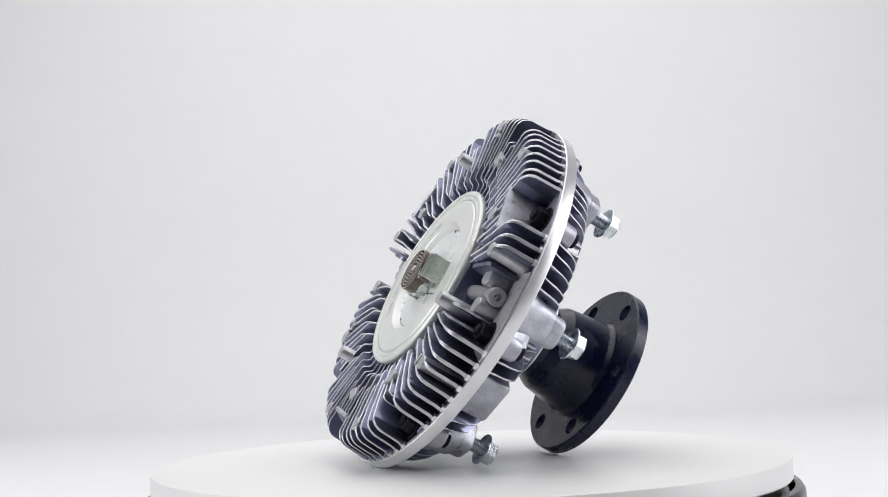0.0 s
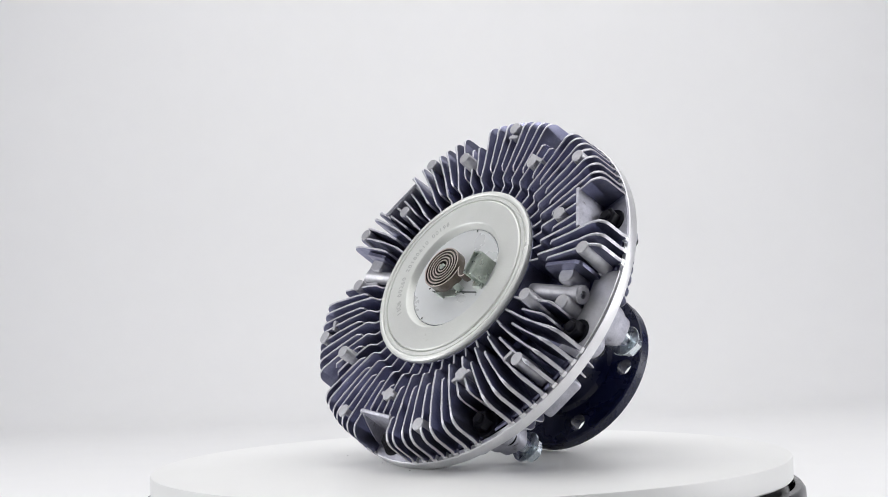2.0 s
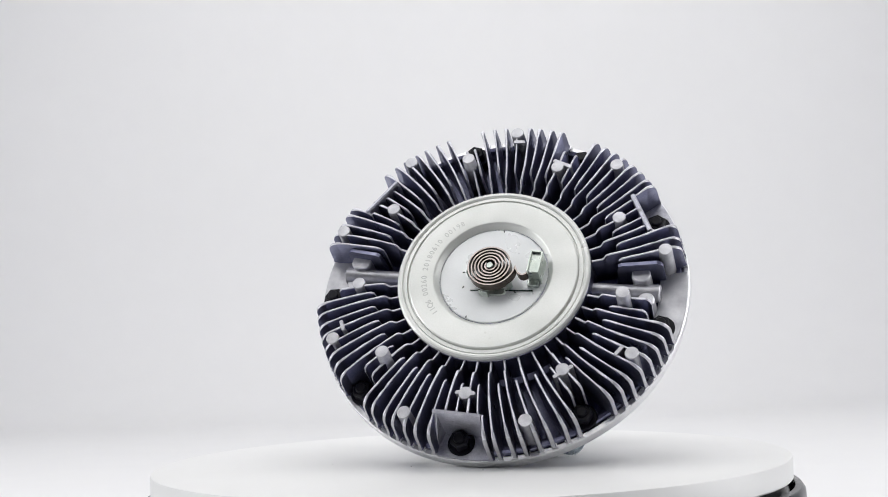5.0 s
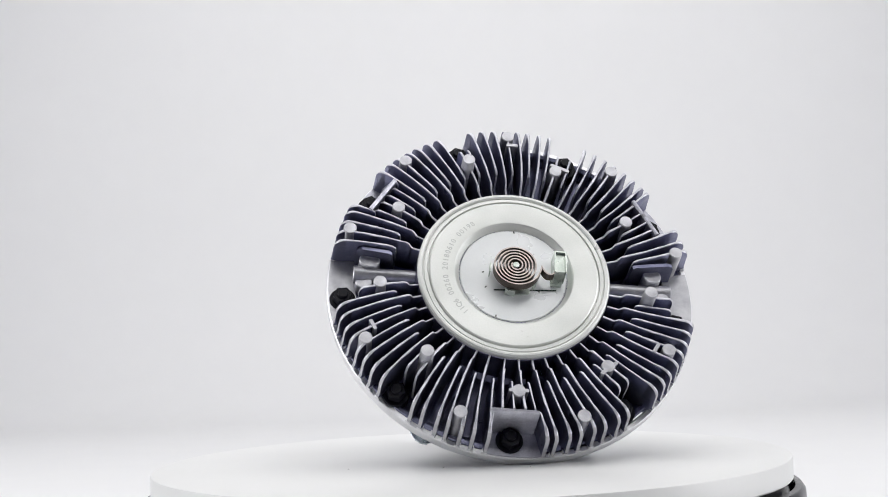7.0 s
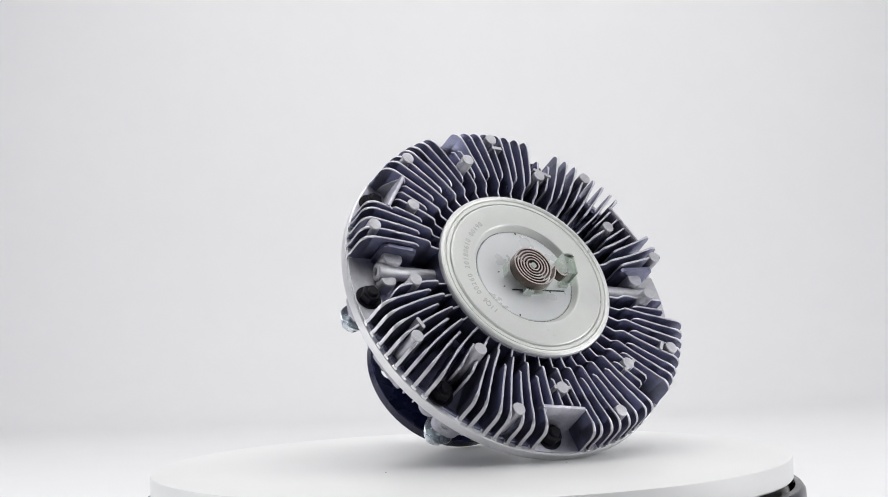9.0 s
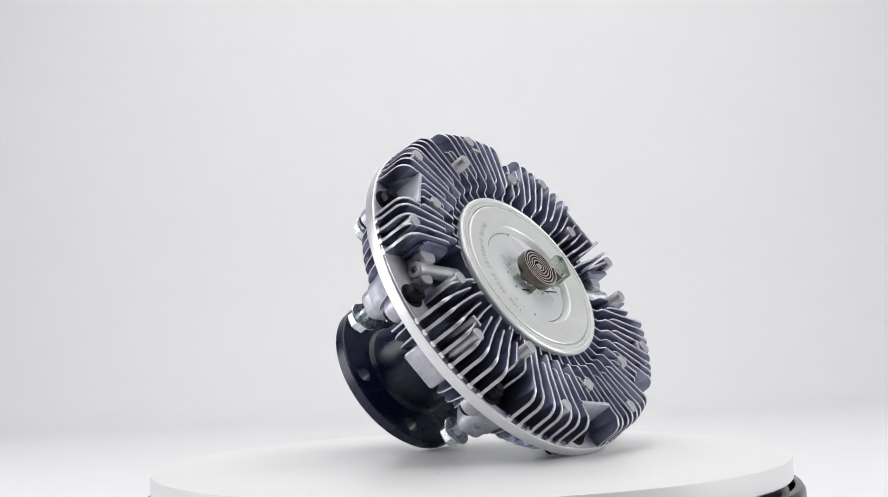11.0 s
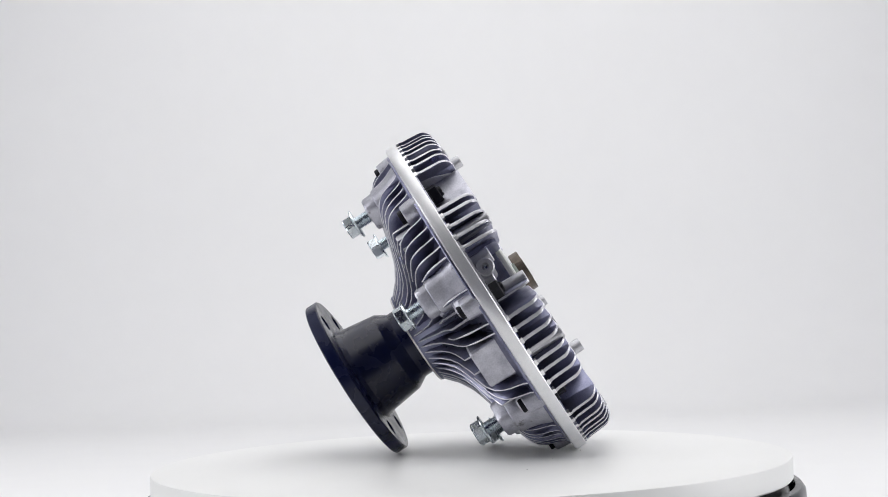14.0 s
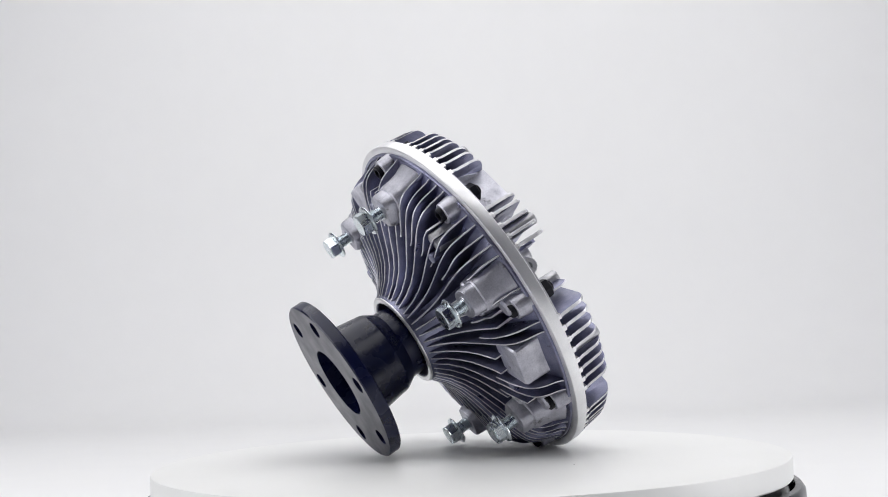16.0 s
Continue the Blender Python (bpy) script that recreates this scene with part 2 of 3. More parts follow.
def front_top(r0, r1, cut=False):
    """Top edge of a front fin from r0 to r1."""
    pts = []
    if r0 < 0.07:
        pts += [(r0, 0.0345), (0.0745, 0.0350), (0.0755, 0.0358), (0.0775, 0.0390), (0.0795, 0.0398)]
    else:
        pts += [(r0, 0.0320), (r0 + 0.0006, 0.0380), (r0 + 0.003, 0.0398)]
    if cut:
        a = pts[-1][0]
        pts += [(a + (r1 - 0.003 - a) * f, 0.0400 + (TOP_F - 0.0400) * f) for f in (0.25, 0.5, 0.75)]
        pts += [(r1 - 0.003, TOP_F), (r1 - 0.0008, TOP_F - 0.002), (r1, TOP_F - 0.006), (r1, FLOOR_F + 0.0005)]
        return pts
    pts += [(r, 0.0402 + (TOP_F - 0.0402) * (r - 0.088) / 0.0315) for r in (0.092, 0.097, 0.102, 0.107, 0.111, 0.115, 0.1195)]
    for k in range(1, 8):
        a = radians(84 * k / 7)
        pts.append((0.1195 + 0.0088 * math.sin(a), TOP_F - 0.0088 * (1 - math.cos(a))))
    pts += [(0.1289, 0.0260), (0.1293, 0.0205), (r1, 0.0190), (r1 + 0.0001, 0.0135)]
    return pts


def build_front():
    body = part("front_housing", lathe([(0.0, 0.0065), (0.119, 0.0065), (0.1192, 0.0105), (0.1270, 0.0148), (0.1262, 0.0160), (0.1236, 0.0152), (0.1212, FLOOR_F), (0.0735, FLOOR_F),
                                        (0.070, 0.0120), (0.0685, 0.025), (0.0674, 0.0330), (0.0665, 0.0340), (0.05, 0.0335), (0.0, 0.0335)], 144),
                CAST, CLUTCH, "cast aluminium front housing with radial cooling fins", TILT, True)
    floor = lambda r: FLOOR_F - 0.001
    # raised floor of the two plain sectors
    for z, lo, hi, ri, top, mat in [(173.6, -10, 16, 0.1110, 0.0166, STUD), (353.6, -18, 10, 0.1110, 0.0166, STUD)] + [(b, -8, 10, 0.1120, 0.0162, CAST_ROUGH) for b in BOX_AT]:
        bm = bmesh.new()
        rim = [(0.1296 * math.cos(radians(z + a)), 0.1296 * math.sin(radians(z + a))) for a in range(lo, hi + 1, 2)]
        rim += [(ri * math.cos(radians(z + a)), ri * math.sin(radians(z + a))) for a in range(hi, lo - 1, -2)]
        prism(rim, 0.0085, top, bm)
        part("sector_floor", bm, mat, body, m=OFF)
    for z, lo, hi in ((173.6, -10, 16), (353.6, -18, 10)):
        bm = bmesh.new()
        rim = [(0.1112 * math.cos(radians(z + a)), 0.1112 * math.sin(radians(z + a))) for a in range(lo, hi + 1, 2)]
        rim += [(0.0665 * math.cos(radians(z + a)), 0.0665 * math.sin(radians(z + a))) for a in range(hi, lo - 1, -2)]
        prism(rim, 0.0085, 0.0140, bm)
        part("sector_floor", bm, CAST, body)
    kinds = {}

    def fin(key, top, deg):
        if key not in kinds:
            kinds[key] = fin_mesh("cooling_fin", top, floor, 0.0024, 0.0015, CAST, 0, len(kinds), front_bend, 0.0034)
        part("cooling_fin", kinds[key], CAST, body, m=OFF @ Matrix.Rotation(radians(deg), 4, "Z"))
    rnd = random.Random(4)
    for k in range(90):
        deg = 4 * k
        if any(gap(deg, z) < 8 for z in (173.5, 353.0)):
            continue
        long_one = k % 2 == 0
        r0 = 0.067 if long_one else 0.0850
        d = deg + rnd.uniform(-0.25, 0.25)
        if any(gap(deg, b) < 8.4 for b in BOX_AT):
            fin(("box", long_one, k % 7), front_top(r0, 0.1100, True), d)
        elif any(gap(deg, b) < 5.0 for b in POCKET_AT):
            fin(("pocket", long_one, k % 7), front_top(r0, 0.1110, True), d)
        else:
            fin(("full", long_one, k % 7), front_top(r0, RIM_R - 0.0008), d)
    # box pockets: an upright wall across the fins, sloping to the floor
    for b in BOX_AT:
        bm = bmesh.new()
        w = 0.0162
        secs = [(0.1075, FLOOR_F - 0.001), (0.1083, TOP_F - 0.0004), (0.1092, TOP_F + 0.0006), (0.1108, TOP_F + 0.0004), (0.1116, TOP_F - 0.001), (0.1124, 0.030), (0.1134, FLOOR_F - 0.001)]
        a_ = [bm.verts.new((r, -w, z)) for r, z in secs]
        b_ = [bm.verts.new((r, w, z)) for r, z in secs]
        for i in range(len(secs)):
            j = (i + 1) % len(secs)
            bm.faces.new((a_[i], a_[j], b_[j], b_[i]))
        bm.faces.new(a_)
        bm.faces.new(b_[::-1])
        part("pocket_wall", bm, CAST_ROUGH, body, m=Matrix.Rotation(radians(b), 4, "Z"), smooth=True)
    # cheeks that close the two ends of each pocket
    cheek_a = fin_mesh("pocket_cheek", [(0.1085, TOP_F - 0.002)] + front_top(0.100, RIM_R - 0.0012)[7:], floor, 0.0030, 0.0016, CAST, 0, 31, front_bend, 0.0036)
    cheek_b = fin_mesh("pocket_cheek", [(0.1090, TOP_F - 0.003), (0.1110, TOP_F - 0.0006), (0.1128, TOP_F - 0.0016), (0.1160, 0.0345), (0.1200, 0.0265), (0.1225, 0.0205), (0.1235, 0.0170)], floor, 0.0028, 0.0018, CAST_ROUGH, 0, 32)
    for b in BOX_AT:
        part("pocket_cheek", cheek_a, CAST, body, m=OFF @ Matrix.Rotation(radians(b + 7.2), 4, "Z"))
        part("pocket_cheek", cheek_b, CAST, body, m=OFF @ Matrix.Rotation(radians(b - 7.6), 4, "Z"))
    # ejector studs
    stud = lathe([(0.0054, FLOOR_F - 0.001), (0.0046, 0.0414), (0.0042, 0.0420), (0.0, 0.0421)], 20)
    ob = part("stud", stud, STUD, body, m=polar(0.0947, 23.9), smooth=True)
    tall = part("stud", lathe([(0.0056, FLOOR_F - 0.001), (0.0046, 0.0484), (0.0042, 0.0490), (0.0, 0.0491)], 20), STUD, body, "taller cast stud standing above the fins", polar(0.0947, 103.9), True)
    for k in range(1, 9):
        if k != 2:
            part("stud", tall.data if k in (5, 8) else ob.data, CAST, body, "taller cast stud standing above the fins" if k in (5, 8) else "", polar(0.0947, 23.9 + 40 * k))
    for k in range(9):
        part("stud", ob.data, CAST, body, m=polar(0.1185, 5.0 + 40 * k - (4 if k == 4 else 0)))
    # plain sectors: a round oil gallery, two bosses and a short plate each
    for base, s in ((-6.4, 1), (173.6, -1)):
        bar = bmesh.new()
        e = 0.0482 if s > 0 else 0.0455
        lathe([(0.0, 0.0), (0.0050, 0.0), (0.0052, e - 0.0092), (0.0060, e - 0.0067), (0.0062, e - 0.0007), (0.0054, e), (0.0026, e), (0.0023, e - 0.0032), (0.0, e - 0.0032)], 24, bar,
              Matrix.Rotation(radians(90), 4, "Y"))
        part("oil_gallery", bar, STUD, body, m=polar(0.0660, base, 0.0222), smooth=True)
        part("plug", lathe([(0.0, 0.0), (0.0013, 0.0), (0.0011, 0.0009), (0.0, 0.0012)], 16, None, Matrix.Rotation(radians(90), 4, "Y")), BOLT_ZINC, body,
             "small bright ball plug", polar(0.0629 + e, base, 0.0222), True)
        for r, d, w, h, top in (((0.1010, 5.4, 0.0140, 0.0128, 0.0305), (0.1065, -5.4, 0.0125, 0.0130, 0.0300)) if s > 0 else ((0.1010, -4.4, 0.0160, 0.0122, 0.0300), (0.1040, 3.6, 0.0130, 0.0120, 0.0240))):
            boss = prism(round_rect(w, h, 0.0056, 5), FLOOR_F - 0.001, top, bevel=0.0008, taper=0.9)
            part("boss", boss, STUD, body, m=polar(r, base + d), smooth=True)
        pl = bmesh.new()
        o = 0.1160 if s > 0 else 0.1110
        prism([(0.082, FLOOR_F - 0.001), (o + 0.001, FLOOR_F - 0.001), (o, 0.0335), (o - 0.0012, 0.0360), (o - 0.004, 0.0375), (0.0885, 0.0375), (0.0862, 0.0362)], -0.0013, 0.0013, pl,
              Matrix.Rotation(radians(90), 4, "X"))
        part("short_rib", pl, CAST, body, m=Matrix.Rotation(radians(1.4 if s > 0 else 167.0), 4, "Z"))
    # cross ribs between neighbouring fins
    for r, d, w in ((0.1095, 201.6, 0.0085), (0.1104, 83.5, 0.0085), (0.0984, 62.7, 0.015), (0.0963, 303.6, 0.015), (0.1106, 323.3, 0.0085), (0.0947, 263.9, 0.0135)):
        bm = prism(round_rect(0.0026, w, 0.0008, 2), FLOOR_F, TOP_F + 0.0004, bevel=0.0004)
        part("cross_rib", bm, STUD, body, m=polar(r, d))
    return body


def build_band():
    band = part("rim_band", lathe([(0.1254, 0.0062), (0.1290, 0.0062), (RIM_R - 0.0003, 0.0068), (RIM_R, 0.0075), (RIM_R, 0.0146), (RIM_R - 0.0005, 0.0152), (0.1276, 0.0152), (0.1264, 0.0138)], 180, closed=True),
         MACHINED, CLUTCH, "bright machined outer rim", TILT @ OFF, True)
    # teeth of the rim, one at the foot of each full fin
    tooth = prism([(0.1268, -0.0016), (0.1285, -0.0019), (RIM_R - 0.0005, -0.0021), (RIM_R - 0.0003, 0.0), (RIM_R - 0.0005, 0.0021), (0.1285, 0.0019), (0.1268, 0.0016)], 0.0140, 0.0174, taper=0.97)
    data = None
    for k in range(90):
        if any(gap(4 * k, z) < 8 for z in (173.5, 353.0)) or any(gap(4 * k, b) < 8.4 for b in BOX_AT) or any(gap(4 * k, b) < 5.0 for b in POCKET_AT):
            continue
        data = part("rim_tooth", data or tooth, MACHINED, band, m=Matrix.Rotation(radians(4 * k) + front_bend(RIM_R) / RIM_R, 4, "Z")).data


def build_cap():
    cap = part("cover_plate", lathe([(0.0668, 0.0328), (0.0677, 0.0350), (0.0678, 0.0364), (0.0673, 0.0374), (0.0662, 0.0380), (0.0650, 0.0381), (0.0641, 0.0377), (0.0637, 0.0366), (0.0633, 0.0366), (0.0629, 0.0374),
                                     (0.0608, 0.0375), (0.0604, 0.0358), (0.0598, 0.0358), (0.0594, 0.0375), (0.0586, 0.0380), (0.0432, 0.0380), (0.0420, 0.0378), (0.0411, 0.0371),
                                     (0.0390, 0.0344), (0.0384, 0.0335), (0.0378, 0.0335), (0.0373, 0.0341), (0.02, 0.0342), (0.0, 0.0342)], 180),
               ZINC, CLUTCH, "round pale zinc-plated cover plate with stepped rings", TILT, True, sharp=12)
    cap.data.materials.append(ZINC_DISC)
    for f in cap.data.polygons:
        if math.hypot(f.center.x, f.center.y) < 0.0378:
            f.material_index = 1
    # stamped number along the outer ring
    words = "11Q6 00260 20180610 00198"
    bm = bmesh.new()
    step = 4.1
    for i, ch in enumerate(words):
        if ch == " ":
            continue
        cu = bpy.data.curves.new("mark", "FONT")
        cu.body, cu.size, cu.extrude, cu.align_x, cu.offset = ch, 0.0054, 0.00006, "CENTER", 0.00008
        tmp = bpy.data.objects.new("mark", cu)
        me = bpy.data.meshes.new_from_object(tmp)
        deg = 219.0 - step * i
        me.transform(Matrix.Rotation(radians(deg - 90), 4, "Z") @ Matrix.Translation((0, 0.0467, 0.03806)))
        bm.from_mesh(me)
        bpy.data.objects.remove(tmp)
        bpy.data.curves.remove(cu)
        bpy.data.meshes.remove(me)
    part("stamped_number", bm, INK, cap, "grey part number stamped along the ring")
    # coiled strip
    bm = bmesh.new()
    turns, r0, r1, th = 5.6, 0.0030, 0.0162, 0.00098
    path = []
    steps = 230
    for i in range(steps + 1):
        f = i / steps
        a = radians(-4) - turns * 2 * math.pi * (1 - f)
        r = r0 + (r1 - r0) * f + 0.0016 * max(0.0, (f - 0.955) / 0.045) ** 1.3
        path.append((r * math.cos(a), r * math.sin(a)))
    path += [(0.0184, -0.0040), (0.0194, -0.0064), (0.0210, -0.0082), (0.0232, -0.0088), (0.0254, -0.0080), (0.0266, -0.0058)]
    z0, z1 = 0.0404, 0.0476
    rows = []
    for i, (x, y) in enumerate(path):
        xa, ya = path[max(0, i - 1)]
        xb, yb = path[min(len(path) - 1, i + 1)]
        d = Vector((xb - xa, yb - ya, 0)).normalized()
        nx, ny = -d.y * th / 2, d.x * th / 2
        rows.append([bm.verts.new(p) for p in ((x - nx, y - ny, z0), (x - nx, y - ny, z1), (x + nx, y + ny, z1), (x + nx, y + ny, z0))])
    for a, b in zip(rows, rows[1:]):
        for k in range(4):
            bm.faces.new((a[k], a[(k + 1) % 4], b[(k + 1) % 4], b[k])).material_index = 1 if k == 1 else 0
    bm.faces.new(rows[0])
    bm.faces.new(rows[-1][::-1])
    part("coil_spring", bm, SPRING_STEEL, cap, "spiral coil of brown bimetal strip").data.materials.append(SPRING_EDGE)
    part("spindle", lathe([(0.0, 0.0340), (0.0090, 0.0340), (0.0092, 0.0348), (0.0088, 0.0356), (0.0036, 0.0356), (0.0026, 0.0366), (0.0023, 0.0476), (0.0019, 0.0480), (0.0, 0.0480)], 40), CLIP_ZINC, cap, "", smooth=True)
    # clip that holds the strip's outer end
    bm = bmesh.new()
    turn = Matrix.Translation((0.0312, 0.0006, 0)) @ Matrix.Rotation(radians(-8), 4, "Z")
    for x, wide, long, y, top in ((-0.0038, 0.0010, 0.0172, 0, 0.0490), (0.0038, 0.0010, 0.0172, 0, 0.0490), (0, 0.0070, 0.0010, 0.0081, 0.0490), (0, 0.0068, 0.0148, 0, 0.0468)):
        prism(round_rect(wide, long, 0.0004, 2), 0.0340, top, bm, turn @ Matrix.Translation((x, y, 0)), bevel=0.0002)
    prism(round_rect(0.0080, 0.0050, 0.0010, 2), 0.0340, 0.0372, bm, turn @ Matrix.Translation((-0.0012, -0.0095, 0)), bevel=0.0004)
    part("spring_clip", bm, CLIP_ZINC, cap, "folded zinc-plated clip")
    part("retaining_wire", prism(round_rect(0.044, 0.0006, 0.0003, 2), 0.0340, 0.0348), DARK_WIRE, cap, "thin dark retaining wire", Matrix.Translation((0.0065, -0.0128, 0)) @ Matrix.Rotation(radians(-3), 4, "Z"))
    part("coil_foot", prism(round_rect(0.017, 0.0050, 0.002, 3), 0.0340, 0.0355, bevel=0.0005), CLIP_ZINC, cap, "folded zinc foot under the coil", Matrix.Translation((0.0010, -0.0140, 0)))
    for d, w in ((168, 0.0085), (252, 0.0070), (318, 0.0050)):
        tab = prism(round_rect(0.0008, w, 0.0003, 2), 0.0338, 0.0412, bevel=0.0003)
        part("coil_tab", tab, CLIP_ZINC, cap, "small upright zinc tab beside the coil", polar(0.0171, d))
    # punched marks round the coil
    for r, d in ((0.0215, 171), (0.0225, 203), (0.0215, 318), (0.0365, 243), (0.0365, 82)):
        part("punch_mark", prism(round_rect(0.0016, 0.0007, 0.0003, 2), 0.0340, 0.0346), DARK_WIRE, cap, "small dark punch mark", polar(r, d, 0, 20))
    return cap


def bolt_mesh():
    """A flanged hexagon bolt: its head points along -z, the shank's end lies at z = 0."""
    prof = [(0.0, 0.0)]
    z = 0.0
    while z > -0.0125:
        prof += [(0.0049, z), (0.0042, z - 0.0006)]
        z -= 0.0012
    prof += [(0.0046, -0.0130), (0.0046, -0.0140), (0.0, -0.0140)]
    return lathe(prof, 20)


def build_bolts(rear):
    shank = bolt_mesh()
    head = lathe([(0.0, -0.0135), (0.0106, -0.0135), (0.0109, -0.0141), (0.0106, -0.0148), (0.0085, -0.0158), (0.0, -0.0158)], 32)
    hexa = [(0.0085 * math.cos(radians(60 * i)), 0.0085 * math.sin(radians(60 * i))) for i in range(6)]
    hx = bmesh.new()
    prism(hexa, -0.0152, -0.0222, hx, bevel=0.0008)
    lathe([(0.0074, -0.0222), (0.0060, -0.0222), (0.0056, -0.0216), (0.0, -0.0216)], 24, hx)
    first = None
    for k, d in enumerate(LUG_AT):
        m = TILT @ polar(0.1020, d, -0.0245, 13 * k)
        if first is None:
            sh = part("mounting_bolt", shank, BOLT_ZINC, CLUTCH, "bright zinc-plated flanged hexagon bolt", m, True)
            w = part("flange_washer", head, BOLT_ZINC, sh, smooth=True)
            hd = part("hexagon_head", hx, BOLT_ZINC, sh)
            first = (sh.data, w.data, hd.data)
        else:
            sh = part("mounting_bolt", first[0], BOLT_ZINC, CLUTCH, "bright zinc-plated flanged hexagon bolt", m)
            part("flange_washer", first[1], BOLT_ZINC, sh)
            part("hexagon_head", first[2], BOLT_ZINC, sh)
    # black socket screws that hold the two housings together
    cap = bmesh.new()
    lathe([(0.0, -0.0040), (0.0046, -0.0040), (0.0050, -0.0046), (0.0050, -0.0082), (0.0046, -0.0088), (0.0030, -0.0088)], 24, cap)
    lathe([(0.0030, -0.0088), (0.0029, -0.0060), (0.0, -0.0060)], 6, cap)
    data = None
    tail = bmesh.new()
    # flat black disc stands in for the shaded counterbore; the hexagon is the real end
    lathe([(0.0, 0.0070), (0.0090, 0.0070), (0.0092, 0.0166), (0.0088, 0.0171), (0.0, 0.0172)], 24, tail)
    prism(circle(0.0068, 6), 0.0168, 0.0236, tail, bevel=0.0009)
    lathe([(0.0038, 0.0234), (0.0036, 0.0250), (0.0030, 0.0256), (0.0, 0.0256)], 16, tail)
    data2 = None
    for d in BOLT_AT:
        ob = part("socket_screw", data or cap, BLACK_OXIDE, CLUTCH, "black oxide socket screw", TILT @ polar(0.1172, d), True)
        data = ob.data
        nut = part("screw_end", data2 or tail, BLACK_OXIDE, ob, m=Matrix.Translation((0.0018, 0, 0)), smooth=True)
        data2 = nut.data


def rear_floor(r):
    pts = ((0.030, -0.046), (0.0365, -0.0440), (0.045, -0.0270), (0.06, -0.0165), (0.085, -0.0075), (0.1, -0.0035), (0.112, 0.0005), (0.122, 0.0045))
    for (ra, za), (rb, zb) in zip(pts, pts[1:]):
        if r <= rb:
            return za + (zb - za) * (r - ra) / (rb - ra)
    return pts[-1][1]


def rear_top(r0, r1=0.1240):
    prof = ((0.0360, -0.0480), (0.038, -0.0462), (0.045, -0.0400), (0.055, -0.0342), (0.065, -0.0305), (0.075, -0.0279), (0.085, -0.0254), (0.091, -0.0240), (0.097, -0.0226),
            (0.102, -0.0212), (0.108, -0.0190), (0.1115, -0.0172), (0.1145, -0.0148), (0.1170, -0.0115), (0.1190, -0.0072), (0.1205, -0.0025), (0.1220, 0.0015), (0.1240, 0.0046))
    out = [(r, z) for r, z in prof if r0 - 1e-6 <= r <= r1 + 1e-6]
    if r0 > 0.04:
        out = [(out[0][0] - 0.001, out[0][1] + 0.006), (out[0][0] - 0.0003, out[0][1] + 0.0012)] + out
    return out


